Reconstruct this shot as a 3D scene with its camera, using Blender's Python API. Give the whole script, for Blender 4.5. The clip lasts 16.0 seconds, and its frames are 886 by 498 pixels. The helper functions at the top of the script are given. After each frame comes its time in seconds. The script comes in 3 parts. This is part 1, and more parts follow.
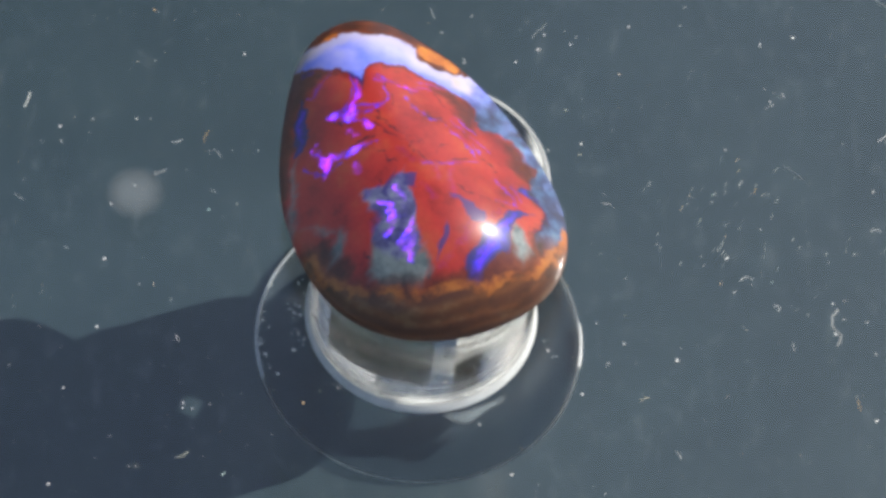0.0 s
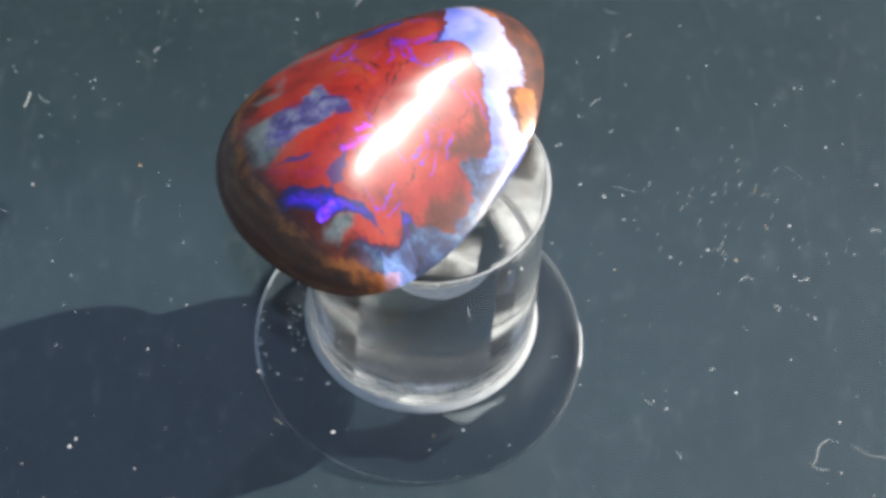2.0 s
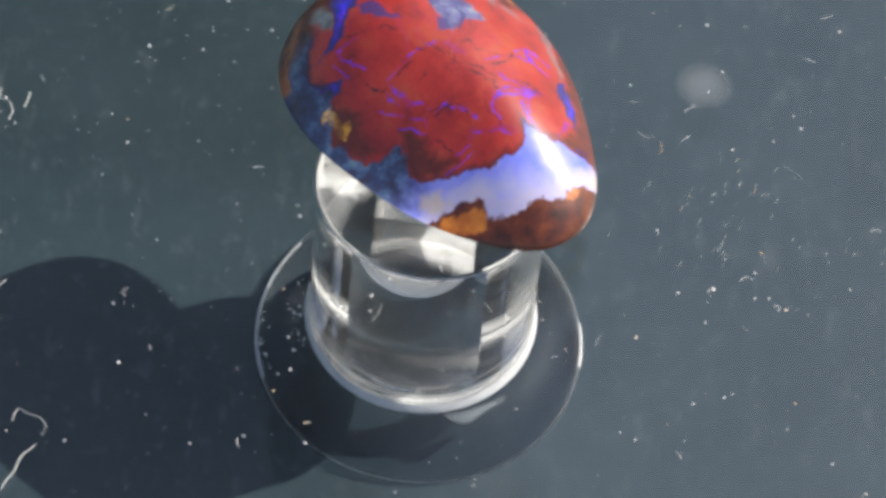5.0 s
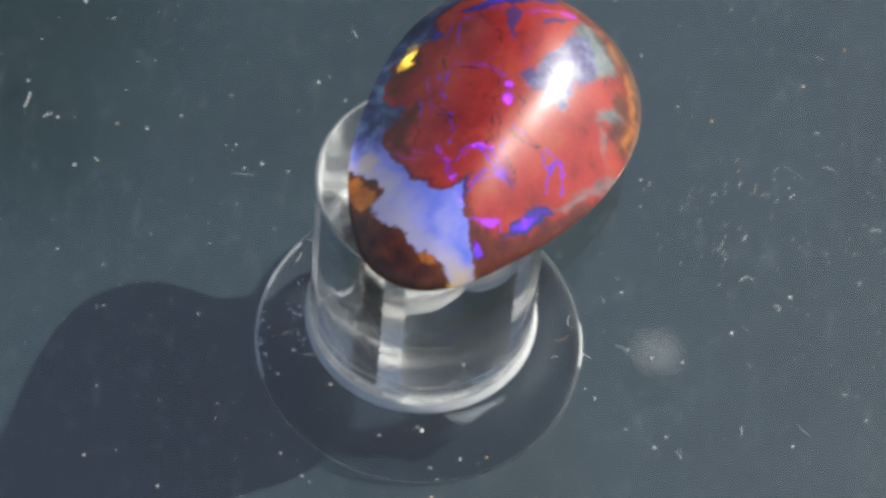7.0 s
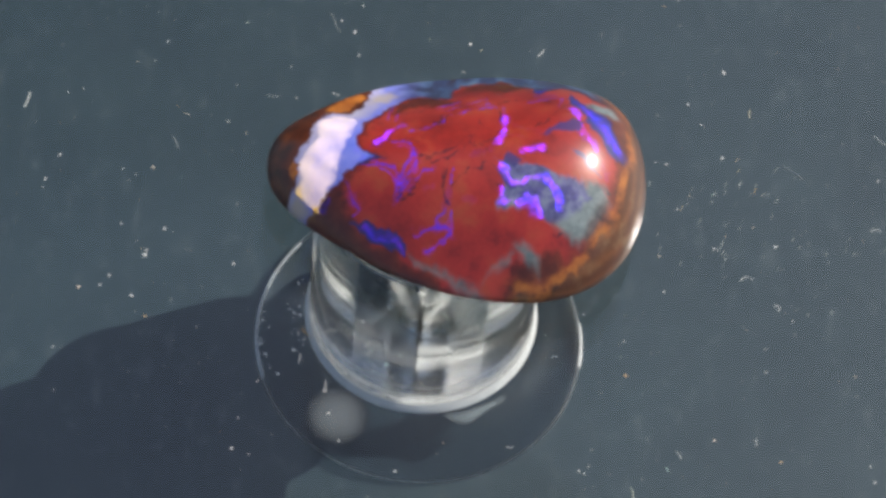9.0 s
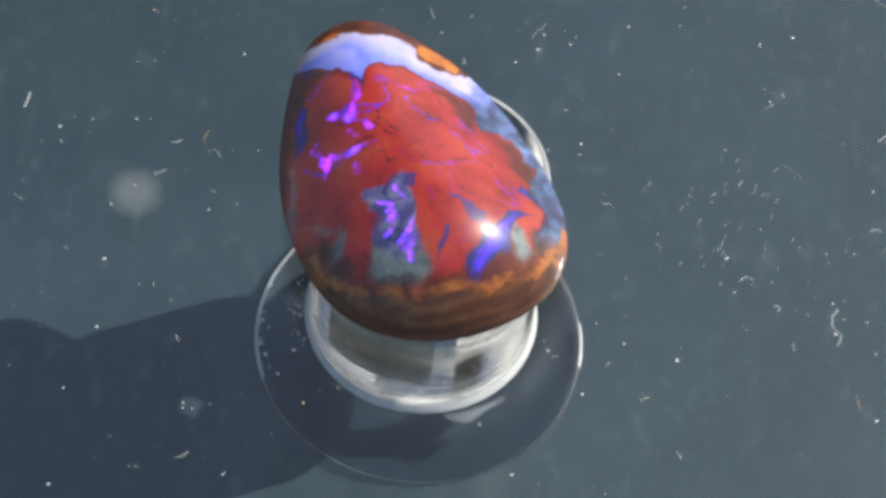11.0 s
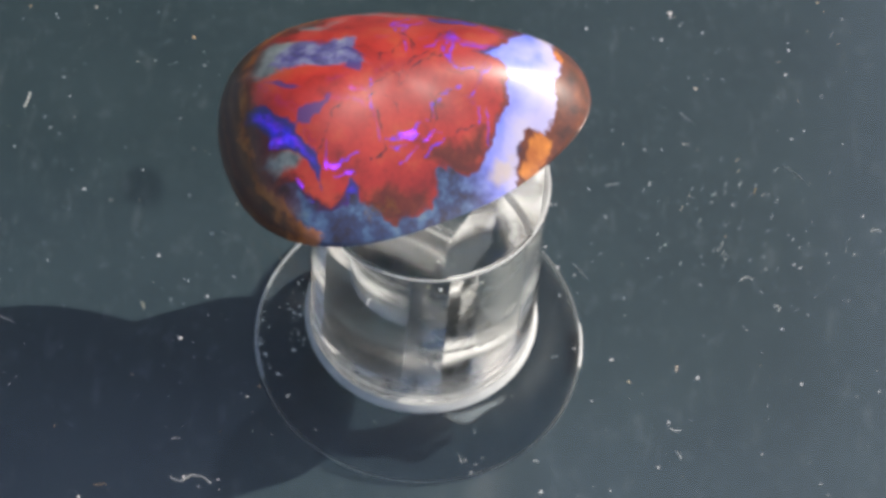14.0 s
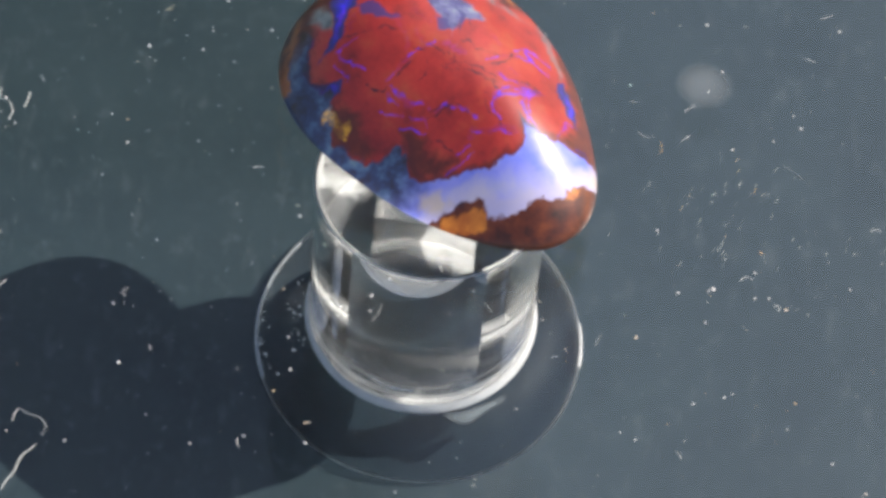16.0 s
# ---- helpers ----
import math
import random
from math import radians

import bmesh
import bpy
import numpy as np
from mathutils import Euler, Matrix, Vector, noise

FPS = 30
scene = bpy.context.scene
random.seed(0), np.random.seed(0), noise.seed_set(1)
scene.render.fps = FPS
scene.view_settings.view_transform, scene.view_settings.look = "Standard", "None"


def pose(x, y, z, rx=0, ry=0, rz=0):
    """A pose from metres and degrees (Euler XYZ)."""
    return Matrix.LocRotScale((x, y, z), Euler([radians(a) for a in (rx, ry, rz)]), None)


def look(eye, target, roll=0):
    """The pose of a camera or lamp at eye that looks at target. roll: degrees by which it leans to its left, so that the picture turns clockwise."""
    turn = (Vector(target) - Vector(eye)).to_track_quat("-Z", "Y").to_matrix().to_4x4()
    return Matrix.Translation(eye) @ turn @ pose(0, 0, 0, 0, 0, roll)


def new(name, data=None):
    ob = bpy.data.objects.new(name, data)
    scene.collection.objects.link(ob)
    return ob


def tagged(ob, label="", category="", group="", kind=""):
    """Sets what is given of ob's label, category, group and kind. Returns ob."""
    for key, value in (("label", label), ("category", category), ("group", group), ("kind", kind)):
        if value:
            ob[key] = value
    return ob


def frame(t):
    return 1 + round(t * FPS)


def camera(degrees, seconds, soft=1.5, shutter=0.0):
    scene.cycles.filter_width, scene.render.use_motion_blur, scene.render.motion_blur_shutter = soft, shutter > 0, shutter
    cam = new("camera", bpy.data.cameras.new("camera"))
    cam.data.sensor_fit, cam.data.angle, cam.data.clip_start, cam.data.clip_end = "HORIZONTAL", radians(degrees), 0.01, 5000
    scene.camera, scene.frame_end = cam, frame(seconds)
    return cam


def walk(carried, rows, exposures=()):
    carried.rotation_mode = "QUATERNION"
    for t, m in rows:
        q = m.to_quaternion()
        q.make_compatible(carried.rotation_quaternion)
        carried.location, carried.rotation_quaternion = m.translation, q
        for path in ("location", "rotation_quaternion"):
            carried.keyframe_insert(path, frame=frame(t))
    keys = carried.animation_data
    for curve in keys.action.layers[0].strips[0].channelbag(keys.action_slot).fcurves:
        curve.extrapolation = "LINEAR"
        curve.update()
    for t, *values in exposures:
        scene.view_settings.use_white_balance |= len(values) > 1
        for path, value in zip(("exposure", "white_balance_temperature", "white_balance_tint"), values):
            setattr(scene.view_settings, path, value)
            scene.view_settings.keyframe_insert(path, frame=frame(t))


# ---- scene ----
cam = camera(11.2, 16.0, soft=3.8)
EYE = look((0.0, -0.20819, 0.344), (0.00134, -0.00572, 0.0248), 5.458)
# the clip's camera adjusts a little as the bright stone turns
walk(cam, [(0.0, EYE), (16.0, EYE)], [
    (0.0, 0.08, 6500, 10), (1.5, 0.08, 6500, 10), (2.2, 0.13, 6550, 10), (2.8, 0.10, 6680, 13), (3.5, 0.05, 6760, 14), (5.0, 0.17, 6640, 13), (6.2, -0.03, 6500, 10),
    (7.0, -0.14, 6500, 10), (9.0, -0.17, 6500, 10), (11.0, 0.08, 6500, 10), (12.5, 0.08, 6500, 10), (13.2, 0.13, 6550, 10), (13.8, 0.10, 6680, 13), (14.5, 0.05, 6760, 14),
    (15.5, 0.14, 6680, 13), (16.0, 0.17, 6640, 13)])

# ---- world, sun, exposure ----
SUN_EL, SUN_AZ = 45.0, 24.0          # elevation, and azimuth from +x towards +y
world = bpy.data.worlds.new("sky")
scene.world = world
world.use_nodes = True
wn = world.node_tree.nodes
sky = wn.new("ShaderNodeTexSky")
sky.sky_type, sky.sun_disc = "NISHITA", False
sky.sun_elevation, sky.sun_rotation = radians(SUN_EL), radians(90 - SUN_AZ)
sky.air_density, sky.dust_density = 1.0, 2.6
world.node_tree.links.new(sky.outputs["Color"], wn["Background"].inputs["Color"])
wn["Background"].inputs["Strength"].default_value = 0.115
sun_data = bpy.data.lights.new("sun", "SUN")
sun_data.energy, sun_data.angle, sun_data.color = 5.0, radians(0.53), (1.0, 0.95, 0.88)
sun = new("sun", sun_data)
SUN_WAY = Vector((math.cos(radians(SUN_EL)) * math.cos(radians(SUN_AZ)),
                  math.cos(radians(SUN_EL)) * math.sin(radians(SUN_AZ)), math.sin(radians(SUN_EL))))
sun.matrix_world = look(SUN_WAY * 2.0, (0, 0, 0))

# ---- plan, in metres ----
MM = 0.001
PERIOD = 11.0                         # seconds for one turn, clockwise from above
FOOT_R, FOOT_H = 0.01445, 0.0048
COL_R, COL_Z0, PLATE_Z = 0.00985, 0.0048, 0.0285
PLATE_R, PLATE_T = 0.110, 0.0024
SLOPE_X, SLOPE_Y = 0.0303, 0.0638     # the plate's tilt in the rotor's own space


def plate_top(x, y):
    return PLATE_Z + SLOPE_X * x + SLOPE_Y * y


# ---- materials ----
def material(name):
    m = bpy.data.materials.new(name)
    m.use_nodes = True
    n = m.node_tree.nodes
    return m, n, m.node_tree.links, n["Principled BSDF"]


def noise_tex(n, l, scale, detail=4.0, rough=0.55, coord=None):
    t = n.new("ShaderNodeTexNoise")
    t.inputs["Scale"].default_value, t.inputs["Detail"].default_value, t.inputs["Roughness"].default_value = scale, detail, rough
    if coord is not None:
        l.new(coord, t.inputs["Vector"])
    return t


def ramp(n, l, source, stops):
    r = n.new("ShaderNodeValToRGB")
    e = r.color_ramp.elements
    while len(e) < len(stops):
        e.new(0.5)
    for el, (p, c) in zip(e, stops):
        el.position, el.color = p, (*c, 1.0)
    l.new(source, r.inputs["Fac"])
    return r.outputs["Color"]


def step(n, l, source, lo, hi):
    r = n.new("ShaderNodeMapRange")
    r.inputs["From Min"].default_value, r.inputs["From Max"].default_value = lo, hi
    r.interpolation_type = "SMOOTHSTEP"
    l.new(source, r.inputs["Value"])
    return r.outputs["Result"]


def blend(n, l, fac, a, b, mode="MIX"):
    x = n.new("ShaderNodeMix")
    x.data_type, x.blend_type = "RGBA", mode
    for sock, v in ((x.inputs["Factor"], fac), (x.inputs["A"], a), (x.inputs["B"], b)):
        if isinstance(v, (int, float)):
            sock.default_value = v
        elif isinstance(v, tuple):
            sock.default_value = (*v, 1.0)
        else:
            l.new(v, sock)
    return x.outputs["Result"]


def calc(n, l, op, a, b=0.0):
    x = n.new("ShaderNodeMath")
    x.operation = op
    for sock, v in ((x.inputs[0], a), (x.inputs[1], b)):
        if isinstance(v, (int, float)):
            sock.default_value = v
        else:
            l.new(v, sock)
    return x.outputs[0]


def bump(n, l, bsdf, height, strength, distance):
    b = n.new("ShaderNodeBump")
    b.inputs["Strength"].default_value, b.inputs["Distance"].default_value = strength, distance
    l.new(height, b.inputs["Height"])
    l.new(b.outputs["Normal"], bsdf.inputs["Normal"])


def panel_material():
    m, n, l, b = material("dusty_dark_glass")
    co = n.new("ShaderNodeTexCoord").outputs["Object"]
    cloud = noise_tex(n, l, 70.0, 8.0, 0.72, co)
    grain = noise_tex(n, l, 480.0, 9.0, 0.8, co)
    base = ramp(n, l, cloud.outputs["Fac"], [(0.28, (0.0112, 0.0305, 0.0400)), (0.72, (0.0245, 0.0495, 0.0600))])
    fine = step(n, l, grain.outputs["Fac"], 0.52, 0.78)
    b_col = blend(n, l, fine, base, (0.095, 0.125, 0.14))
    # wiped smears, drawn out one way
    turn = n.new("ShaderNodeMapping")
    turn.inputs["Rotation"].default_value, turn.inputs["Scale"].default_value = (0, 0, radians(-28)), (3.2, 1.0, 1.0)
    l.new(co, turn.inputs["Vector"])
    smear_tex = noise_tex(n, l, 210.0, 5.0, 0.6, turn.outputs[0])
    b_col = blend(n, l, calc(n, l, "MULTIPLY", step(n, l, smear_tex.outputs["Fac"], 0.56, 0.74), 0.5), b_col, (0.085, 0.11, 0.12))
    l.new(b_col, b.inputs["Base Color"])
    b.inputs["Roughness"].default_value = 0.5
    b.inputs["Coat Weight"].default_value, b.inputs["Coat Roughness"].default_value, b.inputs["Coat IOR"].default_value = 1.0, 0.07, 1.55
    bump(n, l, b, grain.outputs["Fac"], 0.05, 0.0002)
    return m


def clear_material(name, tint, rough=0.0, ior=1.49):
    m, n, l, b = material(name)
    b.inputs["Base Color"].default_value = (*tint, 1)
    b.inputs["Transmission Weight"].default_value, b.inputs["IOR"].default_value = 1.0, ior
    co = n.new("ShaderNodeTexCoord").outputs["Object"]
    t = noise_tex(n, l, 700.0, 3.0, 0.6, co)
    l.new(calc(n, l, "ADD", rough, calc(n, l, "MULTIPLY", step(n, l, t.outputs["Fac"], 0.5, 0.8), 0.03)), b.inputs["Roughness"])
    return m


def rod_material():
    """Clear acrylic rod with a slight translucent haze, added to lift its dark refractions."""
    m = clear_material("clear_acrylic", (0.985, 0.99, 0.985))
    n, l = m.node_tree.nodes, m.node_tree.links
    t = noise_tex(n, l, 300.0, 5.0, 0.65, n.new("ShaderNodeTexCoord").outputs["Object"])
    fr, mix = n.new("ShaderNodeBsdfTranslucent"), n.new("ShaderNodeMixShader")
    fr.inputs["Color"].default_value = (0.95, 0.93, 0.90, 1)
    l.new(calc(n, l, "MULTIPLY", step(n, l, t.outputs["Fac"], 0.2, 0.9), 0.06), mix.inputs[0])
    l.new(n["Principled BSDF"].outputs[0], mix.inputs[1])
    l.new(fr.outputs[0], mix.inputs[2])
    l.new(mix.outputs[0], n["Material Output"].inputs["Surface"])
    return m


def skirt_material():
    """White haze and rings standing in for sun focused in the rod, thickest at its foot."""
    m, n, l, b = material("caustic_haze")
    n.remove(b)
    out = n["Material Output"]
    co = n.new("ShaderNodeTexCoord").outputs["Object"]
    z = n.new("ShaderNodeSeparateXYZ")
    l.new(co, z.inputs[0])
    t = noise_tex(n, l, 420.0, 4.0, 0.6, co)
    zz = calc(n, l, "ADD", z.outputs["Z"], calc(n, l, "MULTIPLY", t.outputs["Fac"], 0.0004))

    def band(z0, z1, soft):
        return calc(n, l, "MULTIPLY", step(n, l, zz, z0 - soft, z0 + soft), step(n, l, zz, z1 + soft, z1 - soft))

    haze = calc(n, l, "MULTIPLY", step(n, l, zz, 0.0125, 0.0068), calc(n, l, "ADD", 0.16, calc(n, l, "MULTIPLY", step(n, l, t.outputs["Fac"], 0.40, 0.66), 0.50)))
    low = calc(n, l, "MAXIMUM", haze, calc(n, l, "MAXIMUM", band(0.0054, 0.0064, 0.0001), calc(n, l, "MAXIMUM", calc(n, l, "MULTIPLY", band(0.0072, 0.0078, 0.00012), 0.9), calc(n, l, "MULTIPLY", band(0.0087, 0.0091, 0.00015), 0.45))))
    tr, fr, df, both, mix = (n.new("ShaderNodeBsdfTransparent"), n.new("ShaderNodeBsdfTranslucent"), n.new("ShaderNodeBsdfDiffuse"),
                             n.new("ShaderNodeMixShader"), n.new("ShaderNodeMixShader"))
    fr.inputs["Color"].default_value = df.inputs["Color"].default_value = (0.96, 0.94, 0.92, 1)
    both.inputs[0].default_value = 0.5
    l.new(fr.outputs[0], both.inputs[1])
    l.new(df.outputs[0], both.inputs[2])
    l.new(calc(n, l, "MULTIPLY", low, 0.95), mix.inputs[0])
    l.new(tr.outputs[0], mix.inputs[1])
    l.new(both.outputs[0], mix.inputs[2])
    l.new(mix.outputs[0], out.inputs["Surface"])
    return m


def caustic_white_material():
    """Patchy white standing in for sun focused in the rod's foot, spread from the rod's outer edge inwards."""
    m, n, l, b = material("caustic_white")
    co = n.new("ShaderNodeTexCoord").outputs["Object"]
    t, f = noise_tex(n, l, 260.0, 3.0, 0.6, co), noise_tex(n, l, 1500.0, 3.0, 0.6, co)
    b.inputs["Base Color"].default_value = (0.95, 0.94, 0.95, 1)
    b.inputs["Roughness"].default_value = 0.6
    dens = calc(n, l, "ADD", calc(n, l, "MULTIPLY", step(n, l, t.outputs["Fac"], 0.34, 0.62), 0.55), calc(n, l, "MULTIPLY", f.outputs["Fac"], 0.5))
    at, far = n.new("ShaderNodeSeparateXYZ"), n.new("ShaderNodeVectorMath")
    l.new(co, at.inputs[0])
    flat = n.new("ShaderNodeCombineXYZ")
    l.new(at.outputs["X"], flat.inputs["X"])
    l.new(at.outputs["Y"], flat.inputs["Y"])
    far.operation = "LENGTH"
    l.new(flat.outputs[0], far.inputs[0])
    l.new(calc(n, l, "MULTIPLY", dens, step(n, l, far.outputs["Value"], 0.0070, 0.0088)), b.inputs["Alpha"])
    return m


def plate_material(name, tint, rough, face=0.062):
    """Thin clear acrylic: it lets light straight through and mirrors a little of the sky."""
    m, n, l, b = material(name)
    n.remove(b)
    out = n["Material Output"]
    tr, gl, mix, lw = (n.new("ShaderNodeBsdfTransparent"), n.new("ShaderNodeBsdfGlossy"), n.new("ShaderNodeMixShader"),
                       n.new("ShaderNodeLayerWeight"))
    tr.inputs["Color"].default_value = (*tint, 1)
    gl.inputs["Roughness"].default_value = rough
    lw.inputs["Blend"].default_value = 0.5
    gloss = calc(n, l, "ADD", face, calc(n, l, "POWER", lw.outputs["Facing"], 5.0))
    l.new(gloss, mix.inputs[0])
    l.new(tr.outputs[0], mix.inputs[1])
    l.new(gl.outputs[0], mix.inputs[2])
    l.new(mix.outputs[0], out.inputs["Surface"])
    return m


def plain_material(name, lo, hi, scale, rough=0.6, transmission=0.0):
    m, n, l, b = material(name)
    co = n.new("ShaderNodeTexCoord").outputs["Object"]
    t = noise_tex(n, l, scale, 4.0, 0.6, co)
    l.new(ramp(n, l, t.outputs["Fac"], [(0.3, lo), (0.7, hi)]), b.inputs["Base Color"])
    b.inputs["Roughness"].default_value = rough
    b.inputs["Transmission Weight"].default_value = transmission
    bump(n, l, b, t.outputs["Fac"], 0.2, 0.0002)
    return m


def dust_material(name, lo, hi):
    m, n, l, b = material(name)
    g = n.new("ShaderNodeNewGeometry")
    l.new(ramp(n, l, g.outputs["Random Per Island"], [(0.0, lo), (0.8, hi), (0.93, (0.6, 0.36, 0.12)), (1.0, (0.5, 0.7, 0.66))]), b.inputs["Base Color"])
    b.inputs["Roughness"].default_value = 0.55
    return m


def smudge_caustic_material():
    """A faint cloudy film, for the smudge and a painted caustic: thin scatter over a slightly dimmed clear layer."""
    m, n, l, b = material("smudge_caustic_film")
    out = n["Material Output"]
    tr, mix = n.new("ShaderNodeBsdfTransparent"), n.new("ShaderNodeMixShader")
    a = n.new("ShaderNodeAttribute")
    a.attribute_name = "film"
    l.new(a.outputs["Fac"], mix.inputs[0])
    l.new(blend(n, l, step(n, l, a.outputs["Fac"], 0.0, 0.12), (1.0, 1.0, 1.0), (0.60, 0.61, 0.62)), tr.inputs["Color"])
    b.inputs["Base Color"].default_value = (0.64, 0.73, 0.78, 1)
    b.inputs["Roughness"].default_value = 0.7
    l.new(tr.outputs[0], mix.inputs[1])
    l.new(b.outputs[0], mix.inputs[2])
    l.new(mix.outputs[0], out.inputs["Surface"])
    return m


def opal_material():
    """Boulder opal: red ironstone, pale blue opal seam, violet flashes, dark cracks, brown rind. Fields in millimetres."""
    m, n, l, b = material("boulder_opal")
    co = n.new("ShaderNodeTexCoord").outputs["Object"]

    def field(name):
        a = n.new("ShaderNodeAttribute")
        a.attribute_name = name
        return a.outputs["Fac"]

    big = noise_tex(n, l, 160.0, 5.0, 0.6, co)
    mid = noise_tex(n, l, 620.0, 5.0, 0.65, co)
    tiny = noise_tex(n, l, 2600.0, 4.0, 0.7, co)
    wob = calc(n, l, "MULTIPLY", calc(n, l, "SUBTRACT", mid.outputs["Fac"], 0.5), 1.5)
    wob2 = calc(n, l, "MULTIPLY", calc(n, l, "SUBTRACT", tiny.outputs["Fac"], 0.5), 0.5)
    jag = calc(n, l, "ADD", wob, wob2)

    def edge(name, lo, hi, amount=1.0):
        return step(n, l, calc(n, l, "ADD", field(name), calc(n, l, "MULTIPLY", jag, amount)), hi, lo)

    red = ramp(n, l, big.outputs["Fac"], [(0.28, (0.21, 0.014, 0.013)), (0.5, (0.38, 0.028, 0.021)), (0.72, (0.45, 0.062, 0.034))])
    red = blend(n, l, step(n, l, tiny.outputs["Fac"], 0.35, 0.62), blend(n, l, 0.16, red, (0.08, 0.01, 0.01)), red)
    rust = noise_tex(n, l, 330.0, 6.0, 0.7, co)
    red = blend(n, l, calc(n, l, "MULTIPLY", step(n, l, rust.outputs["Fac"], 0.52, 0.70), 0.55), red, (0.34, 0.075, 0.026))
    red = blend(n, l, calc(n, l, "MULTIPLY", step(n, l, rust.outputs["Fac"], 0.45, 0.30), 0.55), red, (0.10, 0.010, 0.012))
    brown = ramp(n, l, mid.outputs["Fac"], [(0.3, (0.022, 0.008, 0.005)), (0.5, (0.105, 0.022, 0.007)), (0.75, (0.22, 0.060, 0.016))])
    seam = ramp(n, l, calc(n, l, "ADD", big.outputs["Fac"], calc(n, l, "MULTIPLY", wob, 0.25)),
                [(0.28, (0.05, 0.10, 0.70)), (0.44, (0.14, 0.20, 0.80)), (0.60, (0.30, 0.32, 0.82)), (0.80, (0.46, 0.46, 0.68))])
    flash = ramp(n, l, mid.outputs["Fac"], [(0.3, (0.02, 0.02, 0.22)), (0.46, (0.04, 0.03, 0.75)), (0.60, (0.17, 0.03, 0.95)), (0.75, (0.10, 0.20, 0.55))])
    pale = ramp(n, l, mid.outputs["Fac"], [(0.3, (0.05, 0.075, 0.085)), (0.7, (0.26, 0.31, 0.31))])
    gold = ramp(n, l, mid.outputs["Fac"], [(0.35, (0.30, 0.07, 0.010)), (0.65, (0.62, 0.22, 0.03))])
    # dark brown patches, with shade along the rim put into the colour
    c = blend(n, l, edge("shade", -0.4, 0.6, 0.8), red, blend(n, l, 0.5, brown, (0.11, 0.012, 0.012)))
    c = blend(n, l, edge("crack", 0.0, 0.10, 0.16), c, (0.035, 0.010, 0.022))
    c = blend(n, l, edge("pale", -0.6, 0.2, 0.5), c, pale)
    lilac = ramp(n, l, calc(n, l, "ADD", mid.outputs["Fac"], calc(n, l, "MULTIPLY", wob2, 0.5)),
                 [(0.30, (0.03, 0.028, 0.07)), (0.45, (0.08, 0.08, 0.20)), (0.56, (0.14, 0.15, 0.28)), (0.72, (0.22, 0.27, 0.31))])
    c = blend(n, l, edge("violet", -0.3, 0.2, 0.4), c, lilac)
    c = blend(n, l, calc(n, l, "MULTIPLY", edge("dusk", -0.1, 0.15, 0.35), 0.85), c, (0.035, 0.032, 0.15))
    c = blend(n, l, edge("blue", -0.1, 0.15, 0.45), c, (0.028, 0.024, 0.14))
    c = blend(n, l, calc(n, l, "MULTIPLY", edge("blue", -0.65, -0.10, 0.5), step(n, l, rust.outputs["Fac"], 0.36, 0.52)), c, flash)
    glow = step(n, l, mid.outputs["Fac"], 0.40, 0.52)
    c = blend(n, l, calc(n, l, "MULTIPLY", edge("vein", -0.02, 0.16, 0.22), glow), c, flash)
    c = blend(n, l, calc(n, l, "MULTIPLY", edge("seam", 0.1, 0.9, 1.3), calc(n, l, "MULTIPLY", step(n, l, big.outputs["Fac"], 0.36, 0.56), 0.75)), c, (0.045, 0.012, 0.010))
    shore = step(n, l, calc(n, l, "ADD", field("seam"), calc(n, l, "MULTIPLY", jag, 1.4)), -2.2, -0.2)
    seam = blend(n, l, calc(n, l, "MULTIPLY", shore, 0.32), seam, (0.07, 0.13, 0.68))
    slate = ramp(n, l, mid.outputs["Fac"], [(0.35, (0.030, 0.018, 0.018)), (0.5, (0.035, 0.050, 0.12)), (0.62, (0.07, 0.13, 0.24)), (0.75, (0.16, 0.24, 0.27))])
    seam = blend(n, l, step(n, l, calc(n, l, "ADD", field("along"), calc(n, l, "MULTIPLY", wob, 0.12)), 0.40, 0.12), seam, slate)
    milky = step(n, l, calc(n, l, "ADD", field("tip"), calc(n, l, "MULTIPLY", jag, 1.2)), 1.9, 0.5)
    seam = blend(n, l, calc(n, l, "MULTIPLY", milky, 0.62), seam, (0.55, 0.50, 0.56))
    c = blend(n, l, edge("seam", -0.12, 0.12, 0.75), c, seam)
    c = blend(n, l, calc(n, l, "MULTIPLY", edge("cream", -0.7, 0.4), 0.7), c, (0.56, 0.46, 0.30))
    c = blend(n, l, edge("tip", -0.12, 0.12, 0.9), c, brown)
    c = blend(n, l, edge("gold", -0.1, 0.15, 0.7), c, gold)
    # the rind round the girdle, in layers
    lev = field("level")
    lay = n.new("ShaderNodeTexWave")
    lay.wave_type, lay.bands_direction = "BANDS", "Z"
    lay.inputs["Scale"].default_value, lay.inputs["Distortion"].default_value, lay.inputs["Detail"].default_value = 230.0, 5.0, 3.0
    l.new(co, lay.inputs["Vector"])
    rind = ramp(n, l, lay.outputs["Fac"], [(0.0, (0.080, 0.024, 0.009)), (0.6, (0.100, 0.032, 0.011)), (1.0, (0.135, 0.046, 0.015))])
    rind = blend(n, l, calc(n, l, "MULTIPLY", step(n, l, rust.outputs["Fac"], 0.50, 0.66), 0.6), rind, (0.19, 0.115, 0.055))
    rind = blend(n, l, calc(n, l, "MULTIPLY", step(n, l, rust.outputs["Fac"], 0.46, 0.34), 0.7), rind, (0.030, 0.012, 0.006))
    low = step(n, l, calc(n, l, "ADD", lev, calc(n, l, "MULTIPLY", wob, 0.10)), 0.06, -0.04)
    rd = calc(n, l, "ADD", field("rind"), calc(n, l, "MULTIPLY", jag, 0.35))
